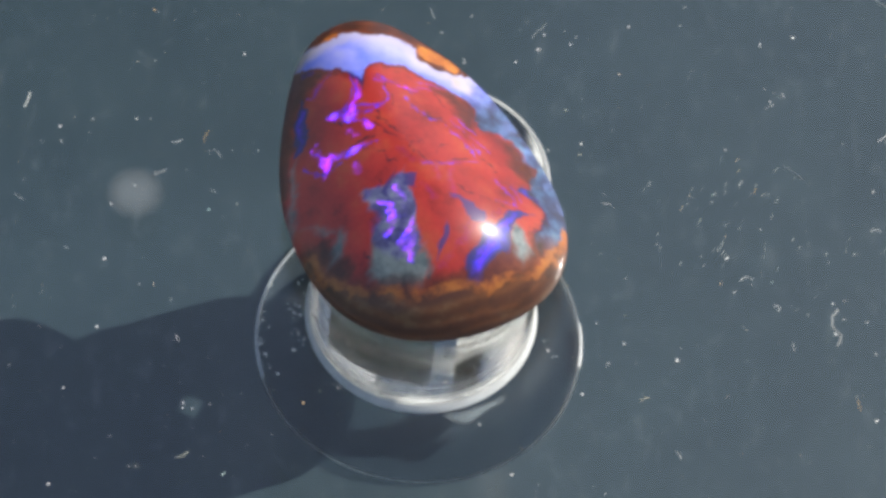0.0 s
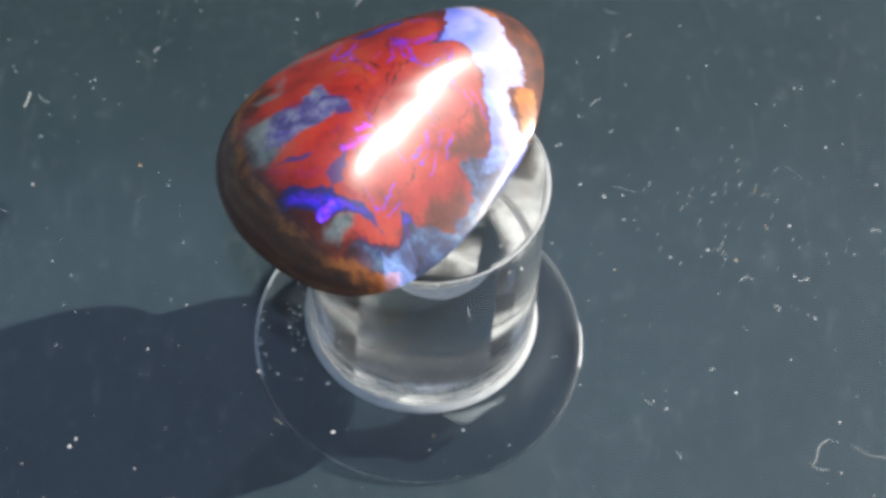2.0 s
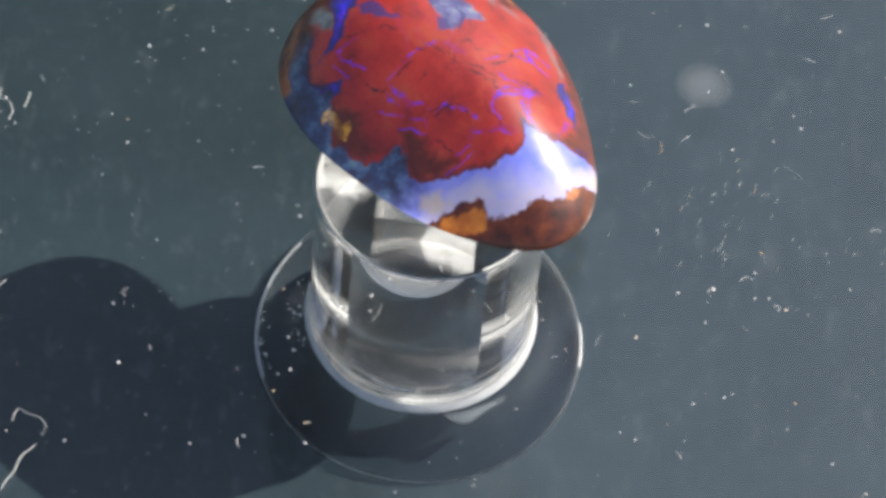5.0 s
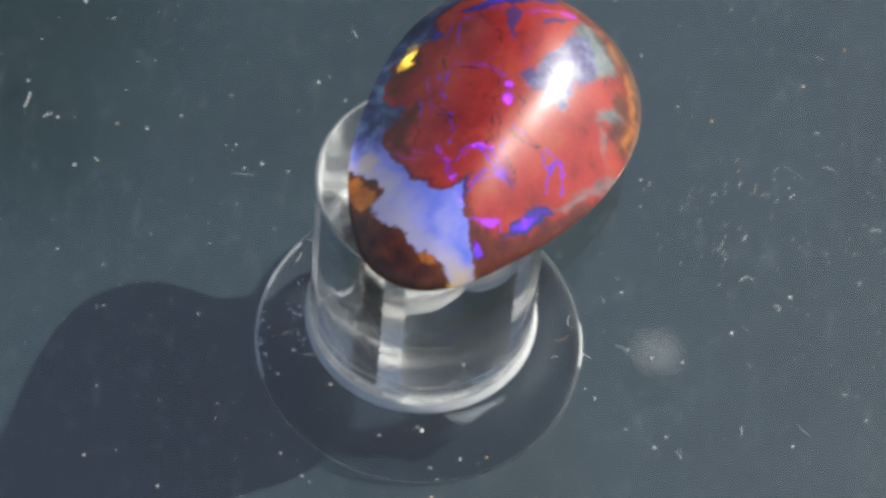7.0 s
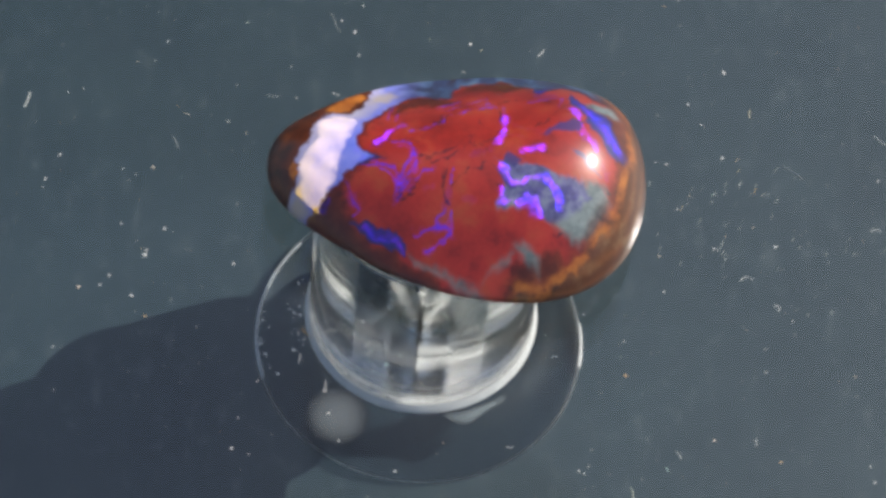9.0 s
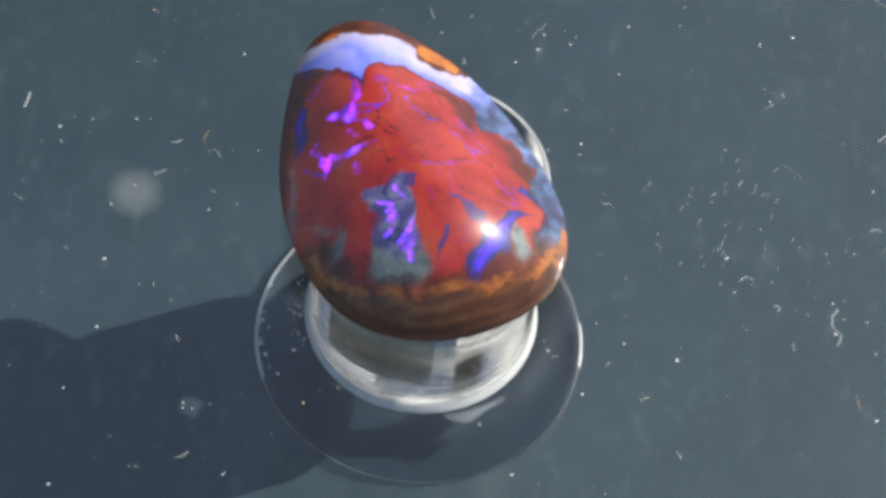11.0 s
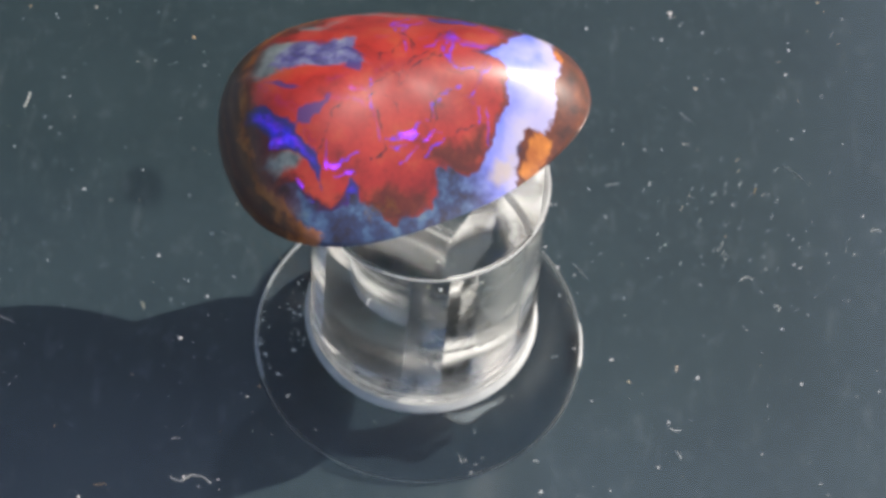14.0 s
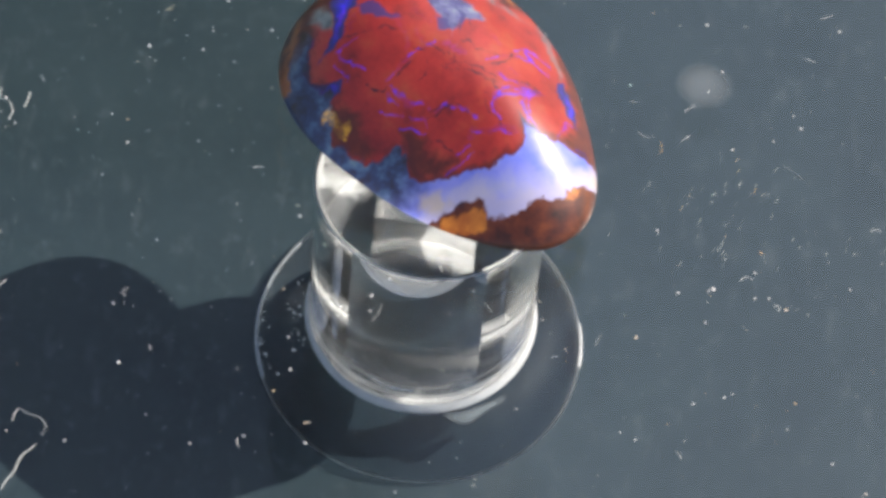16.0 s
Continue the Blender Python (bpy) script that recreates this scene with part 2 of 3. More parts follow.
    c = blend(n, l, calc(n, l, "MULTIPLY", step(n, l, rd, 1.7, 0.1), 0.75), c, brown)
    low = calc(n, l, "MULTIPLY", low, calc(n, l, "SUBTRACT", 1.0, calc(n, l, "MULTIPLY", edge("seam", -0.12, 0.12, 0.75), 0.85)))
    c = blend(n, l, calc(n, l, "MAXIMUM", low, step(n, l, rd, 0.1, -0.1)), c, rind)
    c = blend(n, l, calc(n, l, "MULTIPLY", step(n, l, calc(n, l, "ABSOLUTE", rd), 0.45, 0.12), calc(n, l, "MULTIPLY", step(n, l, mid.outputs["Fac"], 0.30, 0.56), 0.75)), c, blend(n, l, 0.35, gold, (0.16, 0.045, 0.012)))
    l.new(c, b.inputs["Base Color"])
    b.inputs["Roughness"].default_value = 0.39
    b.inputs["Specular IOR Level"].default_value = 0.58
    b.inputs["Coat Weight"].default_value, b.inputs["Coat Roughness"].default_value, b.inputs["Coat IOR"].default_value = 0.45, 0.18, 1.5
    b.inputs["Subsurface Weight"].default_value = 0.0
    bump(n, l, b, tiny.outputs["Fac"], 0.04, 0.0001)
    # play of colour: thin lamellae in the veins, leaning to fit the camera's view, mirror the sun in violet
    lean, way, gl, mix = (n.new("ShaderNodeAttribute"), n.new("ShaderNodeVectorTransform"), n.new("ShaderNodeBsdfGlossy"), n.new("ShaderNodeMixShader"))
    lean.attribute_name = "lamella"
    way.vector_type, way.convert_from, way.convert_to = "NORMAL", "OBJECT", "WORLD"
    l.new(lean.outputs["Vector"], way.inputs[0])
    l.new(way.outputs[0], gl.inputs["Normal"])
    hue = ramp(n, l, mid.outputs["Fac"], [(0.38, (0.05, 0.03, 0.9)), (0.6, (0.34, 0.01, 0.9))])
    hue = blend(n, l, field("cool"), hue, (0.13, 0.20, 0.46))
    hue = blend(n, l, field("pearl"), hue, (0.95, 0.72, 0.52))
    l.new(blend(n, l, field("warm"), hue, (0.9, 0.58, 0.06)), gl.inputs["Color"])
    gl.inputs["Roughness"].default_value = 0.34
    l.new(calc(n, l, "MULTIPLY", edge("lamellae", -0.05, 0.42, 1.15), calc(n, l, "MULTIPLY", calc(n, l, "MAXIMUM", step(n, l, tiny.outputs["Fac"], 0.30, 0.62), calc(n, l, "MAXIMUM", field("cool"), field("pearl"))), calc(n, l, "SUBTRACT", 0.17, calc(n, l, "ADD", calc(n, l, "MULTIPLY", field("cool"), 0.12), calc(n, l, "MULTIPLY", field("pearl"), 0.145))))), mix.inputs[0])
    l.new(b.outputs[0], mix.inputs[1])
    l.new(gl.outputs[0], mix.inputs[2])
    l.new(mix.outputs[0], n["Material Output"].inputs["Surface"])
    return m


PANEL, PLATE = panel_material(), plate_material("clear_sheet", (0.97, 0.985, 0.98), 0.10)
ACRYLIC = rod_material()
FOOT = plate_material("smoky_clear_acrylic", (0.80, 0.83, 0.86), 0.5, 0.010)
SKIRT = skirt_material()
FROST = clear_material("rough_acrylic", (0.70, 0.70, 0.70), 0.4)
# white of the small parts that stand in for glints and focused sun
GLINT = plain_material("glint_white", (0.74, 0.72, 0.72), (0.91, 0.90, 0.91), 900.0, 0.5)
CAUSTIC_WHITE = caustic_white_material()
GROUND = plain_material("dark_table", (0.05, 0.05, 0.05), (0.09, 0.085, 0.08), 12.0, 0.7)
WALL = plain_material("dark_plaster", (0.068, 0.048, 0.037), (0.105, 0.073, 0.056), 3.0, 0.8)
DUST = dust_material("pale_dust", (0.35, 0.36, 0.36), (0.85, 0.84, 0.80))
SPECK = dust_material("dull_dust", (0.22, 0.25, 0.25), (0.62, 0.62, 0.58))
FILM = smudge_caustic_material()
OPAL = opal_material()


# ---- building helpers ----
def part(name, bm, mat, parent=None, label="", smooth=True):
    me = bpy.data.meshes.new(name)
    bm.normal_update()
    bm.to_mesh(me)
    bm.free()
    me.materials.append(mat)
    for p in me.polygons:
        p.use_smooth = smooth
    ob = new(name, me)
    if parent is not None:
        ob.parent = parent
    return tagged(ob, label)


def lathe(profile, seg=128, cap=True):
    """A body of revolution from (radius, height) pairs, from bottom to top."""
    bm = bmesh.new()
    rings = [[bm.verts.new((r * math.cos(2 * math.pi * i / seg), r * math.sin(2 * math.pi * i / seg), z)) for i in range(seg)] for r, z in profile]
    for a, b in zip(rings, rings[1:]):
        for i in range(seg):
            j = (i + 1) % seg
            bm.faces.new((a[i], a[j], b[j], b[i]))
    if cap:
        bm.faces.new(rings[0][::-1])
        bm.faces.new(rings[-1])
    return bm


def box(sx, sy, z0, z1, bevel):
    bm = bmesh.new()
    bmesh.ops.create_cube(bm, size=1.0)
    for v in bm.verts:
        v.co = Vector((v.co.x * sx, v.co.y * sy, z0 + (v.co.z + 0.5) * (z1 - z0)))
    bmesh.ops.bevel(bm, geom=bm.edges[:], offset=bevel, segments=2, affect="EDGES")
    return bm


# ---- setting ----
ground = part("ground", box(1.8, 1.8, -0.06, -0.0125, 0.001), GROUND, None, "dark matt table under the solar panel", False)
tagged(ground, kind="structure", category="ground")
panel = part("solar_panel", box(0.30, 0.30, -0.0124, 0.0, 0.0008), PANEL, None,
             "dark slate-blue glass solar panel with dust and scratches", False)
tagged(panel, category="solar panel")


# out of view; added and sized for the dark reflection in the sheet
wall = part("wall_north", box(0.61, 0.03, -0.0124, 1.15, 0.004), WALL, None, "unseen dark board wall beyond the panel, mirrored in the sheet", False)
wall.location = (-0.28, 0.77, 0.0)
tagged(wall, kind="structure", category="wall")

# ---- dust ----
def flake(bm, x, y, z, size, rng):
    """An uneven little crumb, flatter than wide."""
    turn, stretch = rng.uniform(0, 6.28), rng.uniform(0.5, 1.0)
    top = bm.verts.new((x, y, z + size * 0.35))
    ring = []
    for i in range(5):
        a = i * 1.2566
        r = size * 0.5 * rng.uniform(0.6, 1.2)
        u, v = r * math.cos(a), r * math.sin(a) * stretch
        ring.append(bm.verts.new((x + u * math.cos(turn) - v * math.sin(turn), y + u * math.sin(turn) + v * math.cos(turn), z)))
    for i in range(5):
        bm.faces.new((ring[i], ring[(i + 1) % 5], top))
    bm.faces.new(ring[::-1])


def fibre(bm, pts, r):
    """A bent thread through points, three-sided."""
    rings = []
    for i, p in enumerate(pts):
        a, c = pts[max(i - 1, 0)], pts[min(i + 1, len(pts) - 1)]
        way = (Vector(c) - Vector(a)).normalized()
        side = way.cross(Vector((0, 0, 1))).normalized()
        k = r * (0.55 if i in (0, len(pts) - 1) else 1.0)
        p = Vector(p)
        rings.append([bm.verts.new(p + side * k), bm.verts.new(p + Vector((0, 0, k * 1.2))), bm.verts.new(p - side * k)])
    for a, b in zip(rings, rings[1:]):
        for i in range(3):
            bm.faces.new((a[i], a[(i + 1) % 3], b[(i + 1) % 3], b[i]))
    bm.faces.new(rings[0][::-1])
    bm.faces.new(rings[-1])


def hair(x, y, z, length, bend, turn, n=9):
    pts, a = [], turn
    for i in range(n):
        pts.append((x, y, z))
        x, y, a = x + length / n * math.cos(a), y + length / n * math.sin(a), a + bend / n
    return pts


rng = random.Random(7)
bm = bmesh.new()
for i in range(1100):
    x, y = rng.uniform(-0.055, 0.055), rng.uniform(-0.045, 0.06)
    if math.hypot(x, y) > FOOT_R + 0.001:
        flake(bm, x, y, 0.00001, 0.00006 + 0.00017 * rng.random() ** 3, rng)
for i in range(70):
    x, y = rng.gauss(0.029, 0.006), rng.gauss(0.016, 0.004)
    fibre(bm, hair(x, y, 0.00003, rng.uniform(0.0005, 0.0011), 0.2, rng.uniform(0.95, 1.3), 3), 0.00003)
tagged(part("panel_dust", bm, SPECK, None, "grey dust and fine scratches on the solar panel", False), category="dust", kind="stuff")


def lint(x, y, length, bend, turn, r):
    b = bmesh.new()
    fibre(b, [(p[0] - x, p[1] - y, r * 0.3) for p in hair(x, y, 0, length, bend, turn)], r)
    ob = part("lint_fibre", b, DUST, None, "tiny curled pale lint fibre on the dark glass", False)
    ob.location = (x, y, 0.0)
    return tagged(ob, category="lint", group="lint on the panel")


lint(0.0284, 0.0094, 0.0017, -2.9, 1.3, 0.00006)
lint(0.0318, 0.0066, 0.0013, 4.6, 0.4, 0.00006)
lint(0.0318, 0.0222, 0.0026, -0.7, -0.3, 0.00004)
lint(-0.0379, 0.0212, 0.0021, 0.4, 1.2, 0.00008)
lint(0.0400, 0.0160, 0.0012, -1.6, 0.7, 0.00007)
lint(0.0119, -0.0004, 0.0008, -2.2, 1.0, 0.00005)
lint(0.0238, -0.0096, 0.0011, 1.8, 1.4, 0.00005)

# ---- turntable: still foot, turning rotor ----
FOOT_PROFILE = [(FOOT_R - 0.0002, 0.00005), (FOOT_R, 0.0003)]
for k in range(1, 15):
    a = math.pi / 2 * k / 14
    FOOT_PROFILE.append((0.0092 + (FOOT_R - 0.0092) * math.cos(a), 0.0003 + (FOOT_H - 0.0003) * math.sin(a)))
turntable = tagged(new("turntable"), "clear acrylic turntable with domed base, round column and wide sheet", "turntable")
foot = part("base", lathe(FOOT_PROFILE), FOOT, turntable, "low domed smoky clear acrylic base")


# pale ring drawn for the sun's line on the rounded edge
part("base_rim", lathe([(FOOT_R - 0.00001, 0.00025), (FOOT_R + 0.00003, 0.0003), (FOOT_R + 0.00003, 0.00036), (FOOT_R - 0.00001, 0.0004)], 128, False), FROST, foot,
     "pale ring standing in for the glint along the base's edge")


def glint_arc(start, stop):
    """A whitish arc standing in for sun focused on the base's lower edge, of uneven width."""
    bm = bmesh.new()
    n, last = max(12, int(abs(stop - start) / 2)), None
    for i in range(n + 1):
        a = radians(start + (stop - start) * i / n)
        w = (0.00003 + 0.00013 * abs(math.sin(i * 0.9) * math.sin(i * 0.37 + 1.0))) * math.sin(math.pi * (i + 0.5) / (n + 1))
        row = [bm.verts.new(((FOOT_R + d) * math.cos(a), (FOOT_R + d) * math.sin(a), z))
               for d, z in ((0.00008, 0.0002), (0.00012, 0.0005 + w), (-0.0001, 0.0010 + 2 * w), (-0.0002, 0.0006))]
        if last:
            for k in range(4):
                bm.faces.new((last[k], row[k], row[(k + 1) % 4], last[(k + 1) % 4]))
        last = row
    return bm


for start, stop in ((142, 202), (-6, 12)):
    part("glint_arc", glint_arc(start, stop), GLINT, foot, "whitish arc standing in for sun focused on the base's edge")
# white flakes in place of the sparkles that focused sun throws here
bm = bmesh.new()
sparkle_rng = random.Random(5)
for i in range(90):
    a, k = radians(sparkle_rng.gauss(184, 13)), sparkle_rng.choice((sparkle_rng.gauss(0.35, 0.12), sparkle_rng.gauss(1.2, 0.08)))
    r = 0.0092 + (FOOT_R - 0.0092) * math.cos(k)
    flake(bm, r * math.cos(a), r * math.sin(a), 0.0003 + (FOOT_H - 0.0003) * math.sin(k) + 0.00006, 0.0001 + 0.00028 * sparkle_rng.random() ** 2, sparkle_rng)
tagged(part("sparkle", bm, GLINT, foot, "small white flakes standing in for sparkles of sun on the base", False), kind="stuff")


def caustic_crescent(start, stop, r0, r1):
    """A thin whitish crescent standing in for the caustic on the base's crown, densest along its middle."""
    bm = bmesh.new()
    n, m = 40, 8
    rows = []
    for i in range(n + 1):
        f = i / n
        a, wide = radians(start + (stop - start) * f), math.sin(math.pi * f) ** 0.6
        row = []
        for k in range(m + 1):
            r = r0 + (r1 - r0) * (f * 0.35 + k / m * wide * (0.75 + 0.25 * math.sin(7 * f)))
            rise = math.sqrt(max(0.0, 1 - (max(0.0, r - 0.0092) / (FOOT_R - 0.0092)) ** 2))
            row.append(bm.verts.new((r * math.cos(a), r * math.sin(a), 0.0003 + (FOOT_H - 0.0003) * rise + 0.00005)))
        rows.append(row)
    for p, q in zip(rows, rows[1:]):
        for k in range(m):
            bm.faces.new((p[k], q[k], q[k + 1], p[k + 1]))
    ob = part("base_caustic", bm, FILM, foot, "whitish crescent painted for the caustic on the base")
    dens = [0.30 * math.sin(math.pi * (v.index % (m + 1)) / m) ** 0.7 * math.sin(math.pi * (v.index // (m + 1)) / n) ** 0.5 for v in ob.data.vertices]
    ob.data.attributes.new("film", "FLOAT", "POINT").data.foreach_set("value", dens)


caustic_crescent(-76, -42, 0.0101, 0.0117)


def column(upper):
    """A round rod with a square hole down its middle, in two lengths."""
    bm = bmesh.new()
    seg, half, ch = 96, BORE, 0.00025
    top = PLATE_Z - PLATE_T - 0.0002
    z0 = COL_Z0 + 0.0006
    first = BORE_TURN

    def ring(r, z, slope):
        out = []
        for i in range(seg):
            x, y = r * math.cos(first + 2 * math.pi * i / seg), r * math.sin(first + 2 * math.pi * i / seg)
            out.append(bm.verts.new((x, y, z + (SLOPE_X * x + SLOPE_Y * y) * slope)))
        return out

    def square(z, slope):
        out = []
        for i in range(seg):
            a = 2 * math.pi * i / seg
            q = a % (math.pi / 2) - math.pi / 4
            r = half / math.cos(q)
            x, y = r * math.cos(first + a), r * math.sin(first + a)
            out.append(bm.verts.new((x, y, z + (SLOPE_X * x + SLOPE_Y * y) * slope)))
        return out

    if upper:
        rings = [ring(COL_R, SPLIT_Z, 0), ring(COL_R, top - ch, 1), ring(COL_R - ch, top, 1), square(top, 1), square(SPLIT_Z, 0)]
    else:
        rings = [square(SPLIT_Z, 0), square(z0, 0), ring(COL_R - ch, z0, 0), ring(COL_R, z0 + ch, 0), ring(COL_R, SPLIT_Z, 0)]
    for a, b in zip(rings, rings[1:]):
        for i in range(seg):
            j = (i + 1) % seg
            bm.faces.new((a[i], a[j], b[j], b[i]))
    return bm


SPLIT_Z = 0.0164
BORE, BORE_TURN = 0.00435, radians(24.5)
col = part("column", column(True), ACRYLIC, turntable, "clear solid acrylic rod with a square bore")
low_col = part("column_foot", column(False), ACRYLIC, col, "clear lower length of the rod")
low_col.visible_shadow = False        # lets the sun into the clear foot of the rod
for c in (col, low_col):
    c.data.set_sharp_from_angle(angle=radians(25))


def foot_bead():
    """A thin white bead round the foot of the rod, standing in for its bright sunlit ring."""
    bm = bmesh.new()
    seg = 96
    z = COL_Z0 + 0.0001

    def loop(f, h):
        return [bm.verts.new((f(i) * math.cos(BORE_TURN + 2 * math.pi * i / seg), f(i) * math.sin(BORE_TURN + 2 * math.pi * i / seg), h)) for i in range(seg)]

    profile = [(0.0094, 0.0), (0.01018, 0.0), (0.01025, 0.00015), (0.01012, 0.0005), (0.00995, 0.0008), (0.0099, 0.0009), (0.0094, 0.0005)]
    rings = [loop(lambda i, r=r: r, z + h) for r, h in profile]
    rings.append(rings[0])
    for a, b in zip(rings, rings[1:]):
        for i in range(seg):
            j = (i + 1) % seg
            bm.faces.new((a[i], a[j], b[j], b[i]))
    return bm


def caustic_face():
    """A white face added for the focused sun at the foot of the rod, round its square bore."""
    bm = bmesh.new()
    seg, inner, outer = 96, [], []
    for i in range(seg):
        a = 2 * math.pi * i / seg
        r = max(BORE / math.cos(a % (math.pi / 2) - math.pi / 4) + 0.0001, 0.0072)
        inner.append(bm.verts.new((r * math.cos(BORE_TURN + a), r * math.sin(BORE_TURN + a), COL_Z0 + 0.0009)))
        outer.append(bm.verts.new((0.0095 * math.cos(BORE_TURN + a), 0.0095 * math.sin(BORE_TURN + a), COL_Z0 + 0.0009)))
    for i in range(seg):
        j = (i + 1) % seg
        bm.faces.new((inner[i], outer[i], outer[j], inner[j]))
    return bm


part("foot_caustic", caustic_face(), CAUSTIC_WHITE, col, "white face standing in for focused sun at the foot of the rod", False)
glint_bead = part("glint_bead", foot_bead(), GLINT, col, "white bead standing in for the bright sunlit ring", False)


skirt = part("caustic_skirt", lathe([(COL_R + 0.00006, COL_Z0 + 0.0006), (COL_R + 0.00006, COL_Z0 + 0.0012), (COL_R + 0.00006, COL_Z0 + 0.0095)], 128, False), SKIRT, col,
             "whitish band standing in for focused sun round the foot of the rod")
skirt.visible_shadow = False          # a clear haze: the sun passes through it to the far side


def rim(r, z, thick):
    """A thin pale ring standing in for the glint on the rod's edge; it follows the sheet's tilt."""
    bm = bmesh.new()
    seg, m = 128, 8
    rings = []
    for i in range(seg):
        a = 2 * math.pi * i / seg
        rings.append([bm.verts.new(((r + thick * math.cos(2 * math.pi * k / m)) * math.cos(a), (r + thick * math.cos(2 * math.pi * k / m)) * math.sin(a),
                                    z + thick * math.sin(2 * math.pi * k / m) + r * (SLOPE_X * math.cos(a) + SLOPE_Y * math.sin(a)))) for k in range(m)])
    for i in range(seg):
        a, b = rings[i], rings[(i + 1) % seg]
        for k in range(m):
            bm.faces.new((a[k], b[k], b[(k + 1) % m], a[(k + 1) % m]))
    return bm


part("rim", rim(COL_R + 0.00002, PLATE_Z - PLATE_T - 0.00035, 0.00008), GLINT, col, "pale ring standing in for the sun glint on the rod's rim")

def plate():
    bm = lathe([(PLATE_R - 0.0003, -PLATE_T), (PLATE_R, -PLATE_T + 0.0003), (PLATE_R, -0.0003), (PLATE_R - 0.0003, 0.0)], 160)
    for v in bm.verts:
        v.co.z += plate_top(v.co.x, v.co.y)
    return bm


sheet = part("sheet", plate(), PLATE, turntable, "clear flat acrylic sheet with dust on it", False)

bm = bmesh.new()
KNOWN = [(16.1, 25.3), (10.6, 12.8), (7.9, 12.1), (8.3, 13.6), (-19.6, 16.3), (-15.6, 27.0), (-0.4, 13.1), (-20.0, 16.2), (28.8, 9.3), (24.8, -6.7),
         (20.8, 23.8), (34.7, -11.6), (37.4, -14.6), (12.1, 3.2), (-16.9, 9.6), (34.0, -13.0), (-31.6, 1.2)]
for i in range(70):
    r, a = 0.053 * math.sqrt(rng.random()), rng.uniform(0, 6.283)
    flake(bm, r * math.cos(a), r * math.sin(a), plate_top(r * math.cos(a), r * math.sin(a)) + 0.00002, rng.uniform(0.00022, 0.00042), rng)
for x, y in KNOWN:
    flake(bm, x * MM, y * MM, plate_top(x * MM, y * MM) + 0.00002, rng.uniform(0.0003, 0.00048), rng)
for i in range(560):
    r, a = 0.053 * math.sqrt(rng.random()), rng.uniform(0, 6.283)
    x, y = r * math.cos(a), r * math.sin(a)
    flake(bm, x, y, plate_top(x, y) + 0.00002, 0.00010 + 0.00026 * rng.random() ** 3, rng)
for i in range(105):
    r, a = rng.uniform(0.012, 0.052), rng.uniform(0, 6.283)
    x, y = r * math.cos(a), r * math.sin(a)
    if i % 3 == 0:
        pts = hair(x, y, 0, rng.uniform(0.0004, 0.0017), rng.uniform(-1.5, 1.5), rng.uniform(0, 6.28), 7)
        fibre(bm, [(p[0], p[1], plate_top(p[0], p[1]) + 0.00004) for p in pts], rng.uniform(0.00002, 0.00004))
tagged(part("dust", bm, DUST, sheet, "scattered white dust specks", False), kind="stuff")

LINT = [([(34.2, -14.1), (34.5, -13.1), (33.7, -12.2), (33.6, -11.4), (34.3, -10.7)], 0.10), ([(-41.5, 6.0), (-42.3, 2.4), (-44.3, -2.4)], 0.07),
        ([(40.7, 25.7), (38.9, 23.3), (37.3, 21.7)], 0.11), ([(37.9, 18.2), (36.6, 19.2), (36.0, 20.6)], 0.08), ([(7.2, 13.0), (8.4, 14.9)], 0.045)]
for pts, r in LINT:
    fine = []
    for a, b in zip(pts, pts[1:]):
        fine += [(a[0] + (b[0] - a[0]) * k / 4, a[1] + (b[1] - a[1]) * k / 4) for k in range(4)]
    fine.append(pts[-1])
    fine = [(x + 0.10 * math.sin(y * 3.1), y + 0.10 * math.cos(x * 2.7)) for x, y in fine]
    bm = bmesh.new()
    fibre(bm, [(x * MM, y * MM, plate_top(x * MM, y * MM) + 0.00003) for x, y in fine], r * 0.65 * MM)
    part("lint", bm, SPECK, sheet, "pale lint thread", False)

# greasy spot on the sheet
bm = bmesh.new()
SX, SY, SR = -0.0246, -0.0046, 0.0027
mid_v = bm.verts.new((SX, SY, plate_top(SX, SY) + 0.00006))
film_rings = []
for k in range(1, 9):
    film_rings.append([bm.verts.new((SX + SR * k / 8 * math.cos(i * math.pi / 24), SY + SR * k / 8 * math.sin(i * math.pi / 24),
                                     plate_top(SX + SR * k / 8 * math.cos(i * math.pi / 24), SY + SR * k / 8 * math.sin(i * math.pi / 24)) + 0.00006)) for i in range(48)])
for i in range(48):
    bm.faces.new((mid_v, film_rings[0][i], film_rings[0][(i + 1) % 48]))
for a, b in zip(film_rings, film_rings[1:]):
    for i in range(48):
        bm.faces.new((a[i], b[i], b[(i + 1) % 48], a[(i + 1) % 48]))
spot = part("smudge", bm, FILM, sheet, "faint round whitish smudge")
att = spot.data.attributes.new("film", "FLOAT", "POINT")
att.data.foreach_set("value", [0.15 * max(0.0, 1 - (math.hypot(v.co.x - SX, v.co.y - SY) / SR) ** 3) ** 1.5 for v in spot.data.vertices])

# ---- the opal ----
S_AT = (-1.823, -3.484, 31.183)       # centre in the rotor's space, mm
S_A, S_B, S_TOP = 15.949, 10.263, 6.583
S_K, S_K2, S_BEND = -0.157, 0.060, -2.448
S_TURN = (0.0087, -0.0425, 2.1151)
E_PLAN, E_TOP, E_LOW = 2.232, 2.019, 1.266
GIRDLE = ((2, -0.038, -0.026), (3, 0.028, 0.027), (4, 0.020, 0.014))    # slow swellings of the outline
RIDGE_U, RIDGE_V, RIDGE_VV, RIDGE_Q = -0.355, 0.142, -0.823, 0.57       # the dome rises to a long ridge

